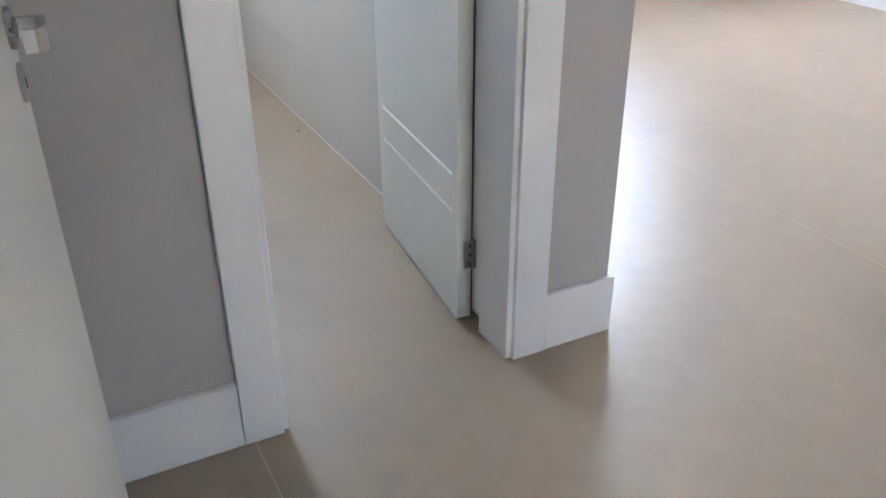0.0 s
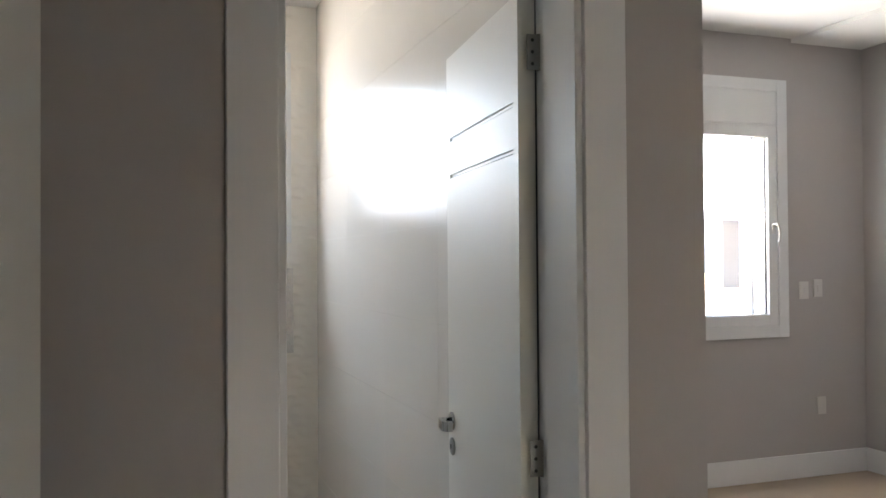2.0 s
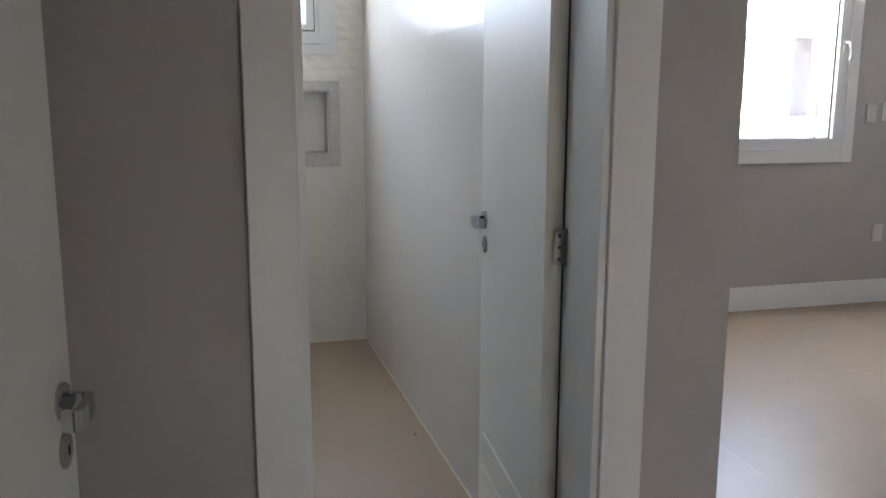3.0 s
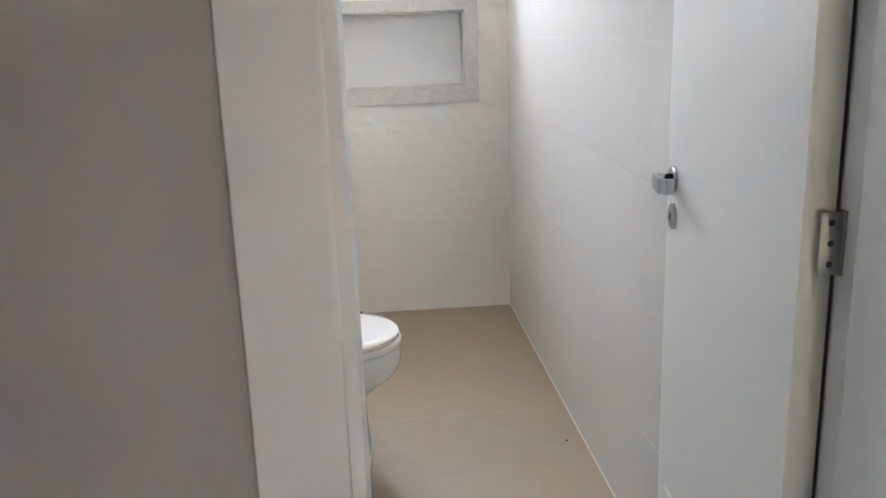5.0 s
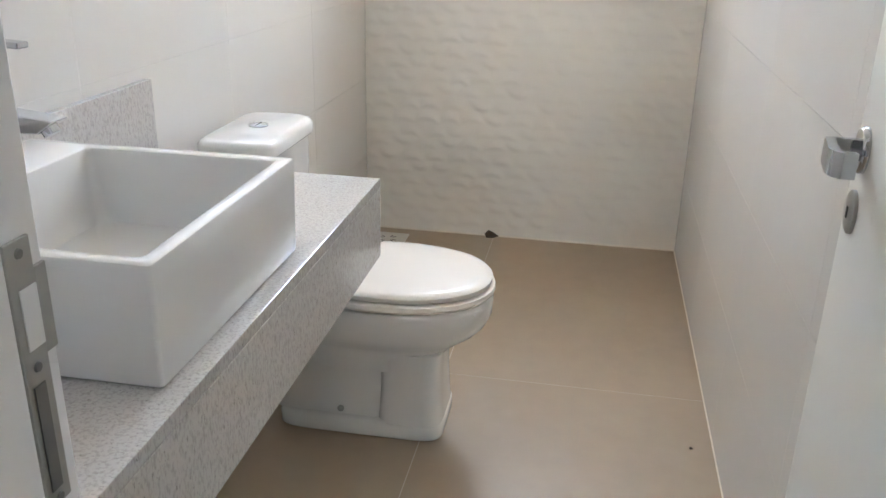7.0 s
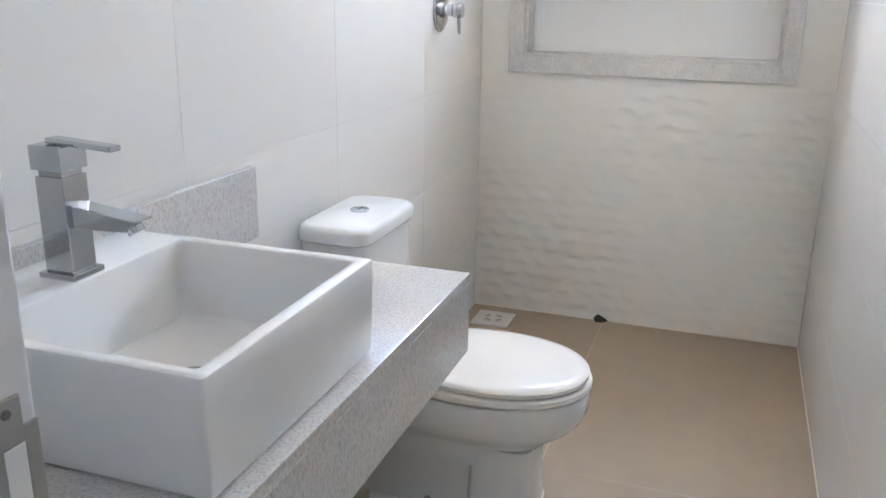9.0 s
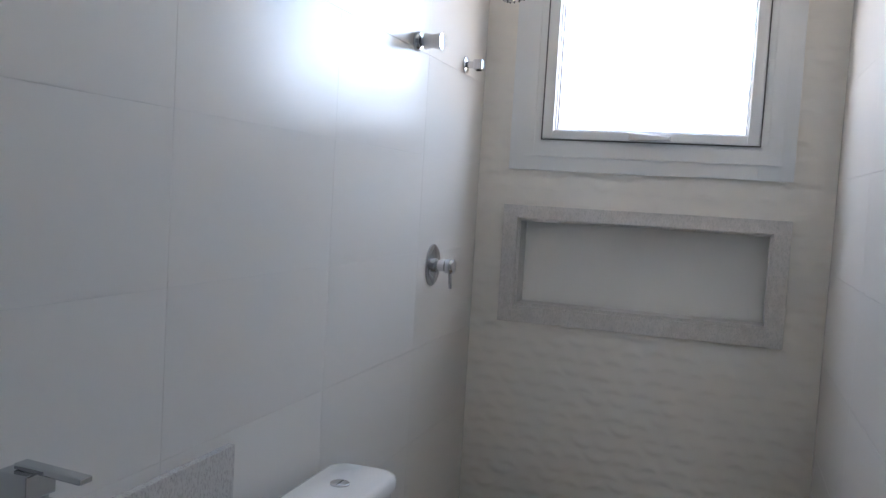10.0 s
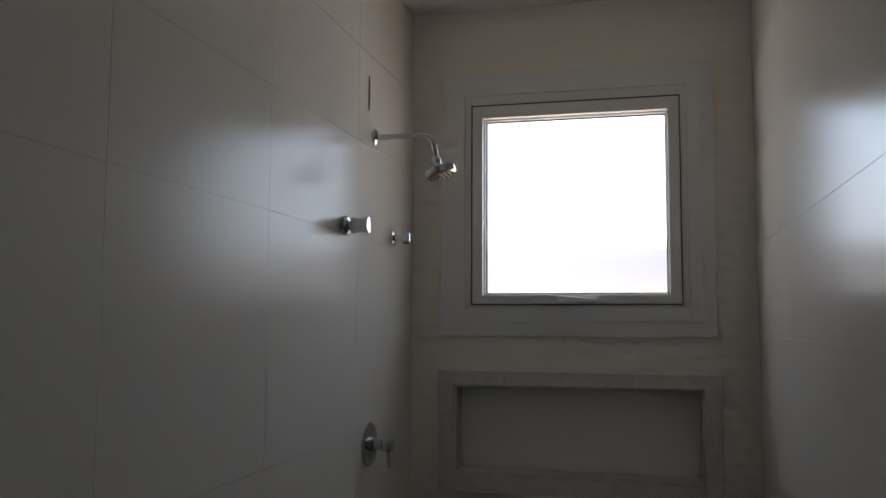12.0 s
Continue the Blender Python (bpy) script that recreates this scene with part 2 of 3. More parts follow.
structure("wall_bed_east", bx(XE, XE + 0.2, YS - 0.15, YN, 0, TOP), GREIGE, "warm grey painted bedroom wall with sockets", "wall")
structure("wall_bed_south", bx(HR + 0.14, XE, YS - 0.15, YS, 0, TOP), GREIGE, "plain grey bedroom wall", "wall")
structure("wall_side_room", join(bx(-3.0, -2.85, HS, -0.1, 0, TOP), bx(-2.85, HL - 0.14, HS - 0.15, HS, 0, TOP), bx(-2.85, HL - 0.14, -0.25, -0.1, 0, TOP)),
          GREIGE, "plain grey walls of the side room", "wall")
structure("ceiling_bath", bx(XL, XR, YB, YN, ZC, TOP), WHITE_PAINT, "smooth white plaster bathroom ceiling", "ceiling")
structure("ceiling_hall", bx(-2.9, HR + 0.14, HS, 0, ZC, TOP), WHITE_PAINT, "smooth white plaster hall ceiling", "ceiling")
structure("ceiling_bed", join(bx(XP, XE, 0, YN, ZB + 0.03, TOP), bx(HR + 0.14, XE, YS, 0, ZB + 0.03, TOP), bx(3.46, XE, YS, YN, ZB, ZB + 0.03)),
          WHITE_PAINT, "white plaster bedroom ceiling with a shallow step", "ceiling")
# unseen slab; its long south overhang is added to shade the hall opening
structure("roof", bx(-3.2, XE + 0.4, HS - 5.5, YN + 0.45, TOP, TOP + 0.2), CONCRETE, "unseen flat concrete roof slab with an overhang added to block sun", "roof")

# relief tiles of the bathroom's outer wall
def relief_heights(xs, zs_):
    """Staggered rows of separate crescent-shaped ripples, soft above and crisp below, each a little different."""
    rng = random.Random(11)
    high = np.zeros((len(zs_), len(xs)))
    gx, gz = np.meshgrid(xs, zs_)
    pitch, rise = 0.100, 0.056
    for r in range(int(ZC / rise) + 2):
        start = XL - pitch + (r % 2) * pitch / 2 + rng.uniform(-0.018, 0.018)
        for c in range(int((XR - XL) / pitch) + 3):
            cx, cz = start + c * pitch + rng.uniform(-0.012, 0.012), r * rise + rng.uniform(-0.008, 0.008)
            half, curl = rng.uniform(0.034, 0.048), rng.choice((-1, -1, 1)) * rng.uniform(0.006, 0.016)
            lean, top_ = rng.uniform(-0.12, 0.12), rng.uniform(0.0018, 0.0037)
            a0, a1 = np.searchsorted(xs, (cx - 0.11, cx + 0.11))
            b0, b1 = np.searchsorted(zs_, (cz - 0.07, cz + 0.08))
            if a1 <= a0 or b1 <= b0:
                continue
            u = (gx[b0:b1, a0:a1] - cx) / half
            v = gz[b0:b1, a0:a1] - cz - curl * u * u - lean * u * half
            v = np.where(v > 0, v / 0.026, v / 0.011)
            bump = top_ * np.exp(-np.abs(u) ** 2.4 - v * v)
            high[b0:b1, a0:a1] = np.maximum(high[b0:b1, a0:a1], bump)
    return high + 0.0004


nx, nz = 240, 520
vs, fs = [], []
grid_x, grid_z = np.linspace(XL, XR, nx + 1), np.linspace(0, ZC, nz + 1)
swell = relief_heights(grid_x, grid_z)
for j in range(nz + 1):
    for i in range(nx + 1):
        vs.append((grid_x[i], YN - 0.002 - swell[j, i], grid_z[j]))
for j in range(nz):
    for i in range(nx):
        x, z = XL + (XR - XL) * (i + 0.5) / nx, ZC * (j + 0.5) / nz
        if (NIC[0] - 0.02 < x < NIC[1] + 0.02 and NIC[2] - 0.02 < z < NIC[3] + 0.02) or (WIN[0] - 0.05 < x < WIN[1] + 0.05 and WIN[2] - 0.05 < z < WIN[3] + 0.05):
            continue
        a = j * (nx + 1) + i
        fs.append((a, a + 1, a + nx + 2, a + nx + 1))
me = bpy.data.meshes.new("relief_tiles")
me.from_pydata(vs, [], fs)
me.materials.append(RELIEF)
me.shade_smooth()
tagged(new("relief_tiles", me), "cream matt wall tiles with a rippled relief", "wall tiles", kind="structure")


# ---------------------------------------------------------------- trim
def base_run(name, x0, x1, y0, y1):
    """A tall skirting board with a rounded top edge and a fine shadow line."""
    return structure(name, bx(x0, x1, y0, y1, 0.001, 0.165, 0.003), TRIM_PAINT, "tall white lacquered skirting board", "baseboard")


base_run("baseboard_door_west", HL + 0.014, -0.689, -0.015, 0.006)
base_run("baseboard_pier", 0.091, XP + 0.013, -0.015, -0.0002)
base_run("baseboard_partition", XP, XP + 0.013, 0, YN)
base_run("baseboard_bed_north", XP + 0.013, XE - 0.015, YN - 0.015, YN)
base_run("baseboard_bed_east", XE - 0.015, XE, YS, YN)
base_run("baseboard_hall_west", HL, HL + 0.014, -0.98, 0)
base_run("baseboard_hall_east", HR - 0.014, HR, HS, -0.92)

# bathroom door frame: jambs with a rebate, head, casings on the hall side and in the bathroom
frame_1 = thing("door_frame", pose(0, 0, 0), "white lacquered door frame with flat casings", "door frame", kind="structure")
part("jamb", join(bx(JL - 0.03, JL + 0.007, -0.004, 0.178, 0.001, JT, 0.002), bx(JL - 0.03, JL - 0.004, 0.1785, YB + 0.029, 0.001, JT, 0.002)), TRIM_PAINT, frame_1)
part("jamb", join(bx(JR - 0.006, JR + 0.03, -0.004, 0.135, 0.001, JT, 0.002), bx(JR + 0.010, JR + 0.03, 0.1355, YB + 0.006, 0.03, JT, 0.002)), TRIM_PAINT, frame_1)
part("head", join(bx(JL, JR, -0.004, 0.13, JT - 0.012, JT + 0.03, 0.002), bx(JL, JR, 0.1305, YB + 0.006, JT, JT + 0.03, 0.002)), TRIM_PAINT, frame_1)
part("casing", bx(-0.688, -0.599, -0.017, 0.006, 0.001, 2.21, 0.004, 3), TRIM_PAINT, frame_1)
part("casing", bx(-0.003, 0.090, -0.017, 0.006, 0.001, 2.21, 0.003), TRIM_PAINT, frame_1)
part("casing", bx(-0.5985, -0.0035, -0.0165, 0.006, 2.14, 2.21, 0.003), TRIM_PAINT, frame_1)
part("casing", bx(-0.70, -0.623, YB, YB + 0.014, 0.001, 2.20, 0.003), TRIM_PAINT, frame_1)
# dark strip put in for the shade of the gap beside the leaf
part("gap_seal", bx(-0.0105, -0.001, 0.2045, 0.2085, 0.012, JT - 0.02), SEAL_GAP_DARK, frame_1, "dark strip standing in for the shaded hinge gap")
strike = part("strike_plate", join(bx(JL - 0.005, JL - 0.002, 0.191, 0.213, 0.950, 1.125, 0.0008), bx(JL - 0.005, JL - 0.002, 0.213, 0.2235, 1.050, 1.105, 0.0008)), STEEL, frame_1, "steel strike plate")
# flat piece on the plate; the slot's shade is in its grey
part("latch_hole", bx(JL - 0.0019, JL - 0.001, 0.1955, 0.2055, 0.962, 1.035), SHADE, strike, "bolt slot with its shade put in as dull grey")
part("latch_hole", bx(JL - 0.0019, JL - 0.001, 0.197, 0.2115, 1.058, 1.096), TRIM_PAINT, strike, "white latch cut-out")
for zz in (0.955, 1.046, 1.117):
    part("screw", move(lathe([(0.0034, 0), (0.0028, 0.0012)], 10), Matrix.Translation((JL - 0.002, 0.202, zz)) @ pose(0, 0, 0, 0, 90, 0)), SHADE, strike)


def lever(parent, side, y, z, face, flip=1, drop=0.071):
    """A lever handle on a round rose: a neck, then a flat bar that curls towards the hinge. side: which way it stands off; flip: along the leaf."""
    turn = Matrix.Translation((face, y, z)) @ pose(0, 0, 0, 0, 90 * side, 0)
    handle = part("door_handle", move(lathe([(0.026, 0.0), (0.026, 0.005), (0.024, 0.008), (0.010, 0.009)]), turn), CHROME, parent, "polished chrome lever handle", True)
    s = side
    ring = []
    pathp = [(0.006, 0.0), (0.027, 0.0), (0.0395, -0.008), (0.0425, -0.060), (0.0390, -0.070), (0.033, -0.0755), (0.027, -0.075), (0.022, -0.074)]
    w = 0.0052
    for i, (d, a) in enumerate(pathp):
        h = 0.0118 if i < 2 else 0.0136
        d0, a0 = pathp[max(i - 1, 0)]
        d1, a1 = pathp[min(i + 1, len(pathp) - 1)]
        along = Vector((d1 - d0, a1 - a0)).normalized()
        nd, na = along.y, -along.x
        inner, outer_ = (face + s * (d + w * nd), y - (a + w * na) * flip), (face + s * (d - w * nd), y - (a - w * na) * flip)
        ring.append([(*inner, z - h), (*outer_, z - h), (*outer_, z + h), (*inner, z + h)])
    part("lever_bar", loft(ring), CHROME, handle, smooth=True)
    esc = part("escutcheon", move(lathe([(0.025, 0.0), (0.025, 0.004), (0.021, 0.006), (0.010, 0.006)]), Matrix.Translation((face, y, z - drop)) @ pose(0, 0, 0, 0, 90 * s, 0)), STEEL, parent, "round steel key plate", True)
    part("keyhole", join(bx(face + s * 0.0065 - 0.0005, face + s * 0.0065 + 0.0005, y - 0.003, y + 0.003, z - drop - 0.007, z - drop + 0.006)), DARK, esc)


def hinge(parent, x, y, z):
    """A butt hinge with rounded leaves, knuckle and screws."""
    h = part("hinge", join(move(lathe([(0.006, -0.040), (0.006, 0.040)], 12), pose(x, y, z)), bx(x - 0.030, x - 0.003, y - 0.004, y - 0.001, z - 0.039, z + 0.039, 0.001),
                           bx(x + 0.003, x + 0.006, y - 0.030, y - 0.002, z - 0.039, z + 0.039, 0.001)), HINGE_STEEL, parent, "worn steel butt hinge", True)
    for dz in (-0.026, 0.0, 0.026):
        part("screw", move(lathe([(0.004, 0), (0.003, 0.0015)], 10), Matrix.Translation((x - 0.017, y - 0.004, z + dz)) @ pose(0, 0, 0, 90, 0, 0)), DARK, h)


# bathroom door: leaf swung in against the wall; local y runs from the hinge to the free edge, the room's face is at x = 0
LW, LH = 0.632, 2.10
door_1 = thing("door_1", pose(-0.046, 0.205, 0.010, 0, 0, -5.4), "white lacquered bathroom door standing open, with engraved double lines", "door", kind="structure")
levels = (0.312, 0.416, 1.757, 1.862)
g = 0.0035
zs = [0.0]
for z in levels:
    zs += [z - g, z + g]
zs.append(LH)
slabs = [bx(0.004, 0.040, 0, LW, 0, LH, 0.0012, 1)]
for a, b in zip(zs[0::2], zs[1::2]):
    slab = bx(0.0, 0.005, 0.0, LW, a, b)
    if b < LH:
        for v in slab.verts:
            if v.co.x < 0.001 and v.co.z > b - 0.001:
                v.co.z -= 0.0045
    slabs.append(slab)
for z in levels:
    slabs.append(bx(0.0, 0.005, 0.0, 0.035, z - g - 0.0045, z + g))
    slabs.append(bx(0.0, 0.005, LW - 0.04, LW, z - g - 0.0045, z + g))
part("leaf", join(*slabs), LACQUER, door_1)
lever(door_1, -1, LW - 0.048, 1.057, 0.0, -1)
lever(door_1, 1, LW - 0.048, 1.057, 0.040, -1)
part("latch_plate", bx(0.008, 0.027, LW, LW + 0.002, 0.98, 1.14, 0.0008), STEEL, door_1)
for z in (0.205, 1.087, 1.973):
    hinge(door_1, 0.046, -0.012, z - 0.005)

# hall door: leaf of the side room standing open into the hall
frame_2 = thing("door_frame_side", pose(0, 0, 0), "white lacquered frame of the side room door", "door frame", kind="structure")
for y0, y1 in ((-1.07, -0.98), (-2.09, -2.0)):
    part("casing", bx(HL, HL + 0.016, y0, y1, 0.001, 2.20, 0.003), TRIM_PAINT, frame_2)
part("casing", bx(HL, HL + 0.016, -2.0, -1.07, 2.12, 2.20, 0.003), TRIM_PAINT, frame_2)
part("jamb", bx(HL - 0.14, HL, -1.10, -1.071, 0.001, 2.12, 0.002), TRIM_PAINT, frame_2)
part("jamb", bx(HL - 0.14, HL, -1.999, -1.97, 0.001, 2.12, 0.002), TRIM_PAINT, frame_2)
door_2 = thing("door_2", pose(-1.022, -1.016, 0.010, 0, 0, -6.0), "white lacquered side room door standing open", "door", kind="structure")
LW2 = 0.74
part("leaf", bx(-0.035, 0.0, 0, LW2, 0, LH, 0.0015), LACQUER, door_2)
lever(door_2, 1, LW2 - 0.055, 1.008, 0.0, -1, 0.068)
for z in (0.205, 1.087, 1.973):
    part("hinge", move(lathe([(0.006, -0.040), (0.006, 0.040)], 12), pose(-0.01, -0.006, z)), STEEL, door_2)

# casing at the end of the hall's bedroom side
frame_3 = thing("door_frame_bedroom", pose(0, 0, 0), "white lacquered casing at the bedroom entrance", "door frame", kind="structure")
part("casing", bx(HR - 0.016, HR, -0.92, -0.83, 0.001, 2.4, 0.003), TRIM_PAINT, frame_3)
part("jamb", bx(HR - 0.012, HR + 0.15, -0.829, -0.805, 0.001, 2.4, 0.003), TRIM_PAINT, frame_3)


# ---------------------------------------------------------------- windows
def rect_frame(x0, x1, z0, z1, w, y0, y1, bevel=0.002, wb=None, wt=None):
    wb, wt = wb or w, wt or w
    return join(bx(x0, x0 + w, y0, y1, z0, z1, bevel), bx(x1 - w, x1, y0, y1, z0, z1, bevel),
                bx(x0 + w, x1 - w, y0, y1, z0, z0 + wb, bevel), bx(x0 + w, x1 - w, y0, y1, z1 - wt, z1, bevel))


win = thing("window_1", pose(0, 0, 0), "white framed bathroom awning window with one pane", "window", kind="structure")
part("trim", rect_frame(-1.108, -0.044, 1.634, 2.70, 0.1265, YN - 0.020, YN - 0.003, 0.0006, wb=0.1235, wt=0.137), UPVC, win)
part("trim_lip", rect_frame(-1.06, -0.09, 1.690, 2.655, 0.05, YN - 0.026, YN - 0.0195, 0.0006), UPVC, win)
sash = part("sash", rect_frame(-0.978, -0.170, 1.760, 2.560, 0.042, YN - 0.030, YN + 0.06, 0.003, wb=0.034, wt=0.050), UPVC, win)
part("glazing_bead", rect_frame(-0.937, -0.211, 1.793, 2.511, 0.007, YN + 0.0, YN + 0.055, 0.002), UPVC, sash)
part("gasket", rect_frame(-0.983, -0.165, 1.755, 2.565, 0.0036, YN - 0.0285, YN - 0.018, 0.0), SEAL_GAP_DARK, win, "dark seal round the sash")
part("glass_seal", rect_frame(-0.930, -0.218, 1.800, 2.504, 0.004, YN + 0.020, YN + 0.029, 0.0), SEAL_GAP_DARK, win, "dark seal round the glass")
part("frame", rect_frame(-0.985, -0.163, 1.753, 2.566, 0.016, YN + 0.062, YN + 0.15), UPVC, win)
pane = part("pane", bx(-0.952, -0.196, YN + 0.030, YN + 0.036, 1.786, 2.534), FROSTED, win)
pane.visible_shadow = False
wh = part("window_handle", bx(-0.640, -0.585, YN - 0.046, YN - 0.030, 1.762, 1.790, 0.006, 3), CERAMIC, win, "white lever of the window")
grip = bx(-0.640, -0.485, YN - 0.074, YN - 0.046, 1.764, 1.794, 0.008, 3)
for v in grip.verts:
    k = (v.co.x + 0.640) / 0.155
    v.co.z = 1.776 + (v.co.z - 1.779) * (1.1 - 0.6 * k) - 0.004 * k
    v.co.y += 0.006 * k
part("grip", grip, CERAMIC, wh, smooth=True)
part("sill", bx(-1.0, -0.15, YN + 0.15, YN + T + 0.05, 1.72, 1.752, 0.003), GRANITE_FRAME, win)

bw = thing("window_2", pose(0, 0, 0), "white framed bedroom window with a shutter box", "window", kind="structure")
part("trim", rect_frame(1.95, 3.398, 0.985, 2.768, 0.085, YN - 0.020, YN - 0.001, 0.003), UPVC, bw)
part("shutter_box", join(bx(2.034, 3.314, YN - 0.014, YN + 0.05, 2.455, 2.684, 0.004), bx(2.03, 3.318, YN - 0.018, YN + 0.02, 2.440, 2.452, 0.002)), UPVC, bw)
part("sash", rect_frame(2.034, 3.314, 1.069, 2.440, 0.075, YN - 0.012, YN + 0.07, 0.004), UPVC, bw)
part("frame", rect_frame(2.02, 3.33, 1.06, 2.47, 0.05, YN + 0.075, YN + 0.16), UPVC, bw)
pane = part("pane", bx(2.10, 3.25, YN + 0.030, YN + 0.036, 1.135, 2.375), GLASS, bw)
pane.visible_shadow = False
part("glass_seal", rect_frame(2.109, 3.239, 1.144, 2.365, 0.006, YN + 0.018, YN + 0.029, 0.0), SEAL_GAP_DARK, bw, "dark seal round the glass")
part("mullion", bx(3.150, 3.185, YN + 0.075, YN + 0.13, 1.11, 2.42, 0.004), UPVC, bw)
bh = part("window_handle", bx(3.262, 3.292, YN - 0.022, YN - 0.012, 1.70, 1.78, 0.004), PLASTIC, bw, "white lever of the window")
part("grip", tube([(3.277, YN - 0.02, 1.765), (3.277, YN - 0.05, 1.765), (3.280, YN - 0.057, 1.755), (3.293, YN - 0.057, 1.72), (3.295, YN - 0.056, 1.68), (3.285, YN - 0.055, 1.645)], 0.009), PLASTIC, bh, smooth=True)
part("sill", bx(1.98, 3.37, YN + 0.16, YN + T + 0.06, 1.03, 1.06, 0.003), GRANITE_FRAME, bw)

# window added out of view, round the hall's fill lamp
hw = thing("window_3", pose(0, 0, 0), "added low white framed window, unseen at the hall's end", "window", kind="structure")
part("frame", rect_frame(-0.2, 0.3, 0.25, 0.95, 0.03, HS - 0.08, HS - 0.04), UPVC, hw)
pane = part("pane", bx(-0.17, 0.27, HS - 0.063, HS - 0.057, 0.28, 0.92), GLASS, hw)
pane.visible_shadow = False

# niche
nic = thing("wall_niche", pose(0, 0, 0), "shallow wall niche framed in pale grey granite", "niche", kind="structure")
part("frame", rect_frame(-1.118, -0.034, 1.020, 1.492, 0.060, YN - 0.016, YN - 0.001, 0.0015, wb=0.066, wt=0.052), GRANITE_FRAME, nic)
part("lining", rect_frame(NIC[0] + 0.001, NIC[1] - 0.001, NIC[2] + 0.001, NIC[3] - 0.001, 0.012, YN + 0.0, YN + 0.105, 0.001), GRANITE_FRAME, nic)
part("back", bx(NIC[0], NIC[1], YN + 0.106, YN + 0.128, NIC[2], NIC[3]), NICHE_TILE, nic)


# ---------------------------------------------------------------- bathroom things
# washstand top with a deep apron, on the wall
CX, CY0, CY1, CZ = -0.699, YB, 1.415, 0.800
top = thing("washstand_counter", pose(XL, 0, 0), "pale speckled granite washstand counter with a deep apron", "counter")
W = CX - XL
part("slab", bx(0.003, W, CY0 + 0.003, CY1, CZ - 0.02, CZ, 0.0015), GRANITE, top)
part("apron", bx(W - 0.02, W, CY0 + 0.003, CY1, CZ - 0.168, CZ - 0.0205, 0.0015), GRANITE, top)
part("end_apron", bx(0.003, W - 0.0205, CY1 - 0.02, CY1, CZ - 0.168, CZ - 0.0205, 0.0015), GRANITE, top)
part("splashback", bx(0.003, 0.020, CY0 + 0.003, CY1 + 0.065, CZ + 0.0005, CZ + 0.162, 0.0015), GRANITE, top)

# vessel basin
BX0, BX1, BY0, BY1, BZ = -1.175, -0.727, 0.562, 1.003, 0.150
basin = thing("vessel_basin", pose(BX0, BY0, CZ + 0.0008), "square white glazed ceramic vessel basin", "basin")
bwid, bdep = BX1 - BX0, BY1 - BY0
def rrect(x0, x1, y0, y1, z, r, n=6):
    ring = []
    for cx, cy, a0 in ((x1 - r, y1 - r, 0), (x0 + r, y1 - r, 90), (x0 + r, y0 + r, 180), (x1 - r, y0 + r, 270)):
        for k in range(n + 1):
            a = radians(a0 + 90 * k / n)
            ring.append((cx + r * math.cos(a), cy + r * math.sin(a), z))
    return ring


outer = [(0.007, 0.0, 0.006), (0.003, 0.002, 0.006), (0.002, 0.012, 0.006), (0.0, 0.12, 0.006), (0.0, BZ - 0.005, 0.006), (0.0015, BZ - 0.0015, 0.006), (0.005, BZ, 0.006)]
rings = [rrect(i, bwid - i, i, bdep - i, z, r) for i, z, r in outer]
ix0, ix1, iy0, iy1 = 0.118, bwid - 0.022, 0.022, bdep - 0.022
for i, z, r in ((-0.004, BZ, 0.008), (0.0, BZ - 0.002, 0.008), (0.002, BZ - 0.008, 0.010), (0.007, 0.06, 0.016), (0.018, 0.034, 0.03), (0.045, 0.025, 0.04)):
    rings.append(rrect(ix0 + i, ix1 - i, iy0 + i, iy1 - i, z, r))
rings.append([(0.27 + 0.03 * math.cos(2 * math.pi * k / 28), bdep / 2 + 0.03 * math.sin(2 * math.pi * k / 28), 0.022) for k in range(28)])
part("bowl", loft(rings), CERAMIC, basin, smooth=True)
part("waste", move(lathe([(0.028, 0.0), (0.028, 0.003), (0.020, 0.005), (0.004, 0.004)]), pose(0.27, bdep / 2, 0.0225)), CHROME, basin, "chrome waste", True)

# square mixer tap on the basin's deck
tap = thing("basin_tap", pose(-1.090, 0.783, CZ + BZ + 0.001), "square chrome single lever basin tap", "tap")
part("base_plate", bx(-0.030, 0.030, -0.030, 0.030, 0, 0.008, 0.001), CHROME, tap)
part("body", bx(-0.023, 0.023, -0.023, 0.023, 0.008, 0.142, 0.0015), CHROME, tap)
spout = bx(0.022, 0.130, -0.017, 0.017, 0.072, 0.104, 0.0015)
for v in spout.verts:
    if v.co.x > 0.1:
        v.co.z -= 0.012
        if v.co.z < 0.076:
            v.co.x -= 0.022
            v.co.z += 0.014
sp = part("spout", spout, CHROME, tap)
part("aerator", move(lathe([(0.011, -0.009), (0.012, -0.007), (0.012, 0.004)], 24), pose(0.113, 0, 0.079, 0, -32, 0)), CHROME, sp, smooth=True)
part("neck", bx(-0.019, 0.019, -0.019, 0.019, 0.142, 0.150), STEEL, tap)
hd = part("head", bx(-0.027, 0.025, -0.025, 0.025, 0.150, 0.184, 0.002), CHROME, tap)
part("lever", move(bx(-0.02, 0.085, -0.011, 0.011, 0.184, 0.192, 0.002), pose(0, 0, 0, 0, 3, 0)), CHROME, hd)

# toilet with a close-coupled tank on the side wall; local x runs out from the wall
toilet = thing("toilet", pose(XL, 1.795, 0), "white ceramic toilet with a close coupled tank and closed cream lid", "toilet")
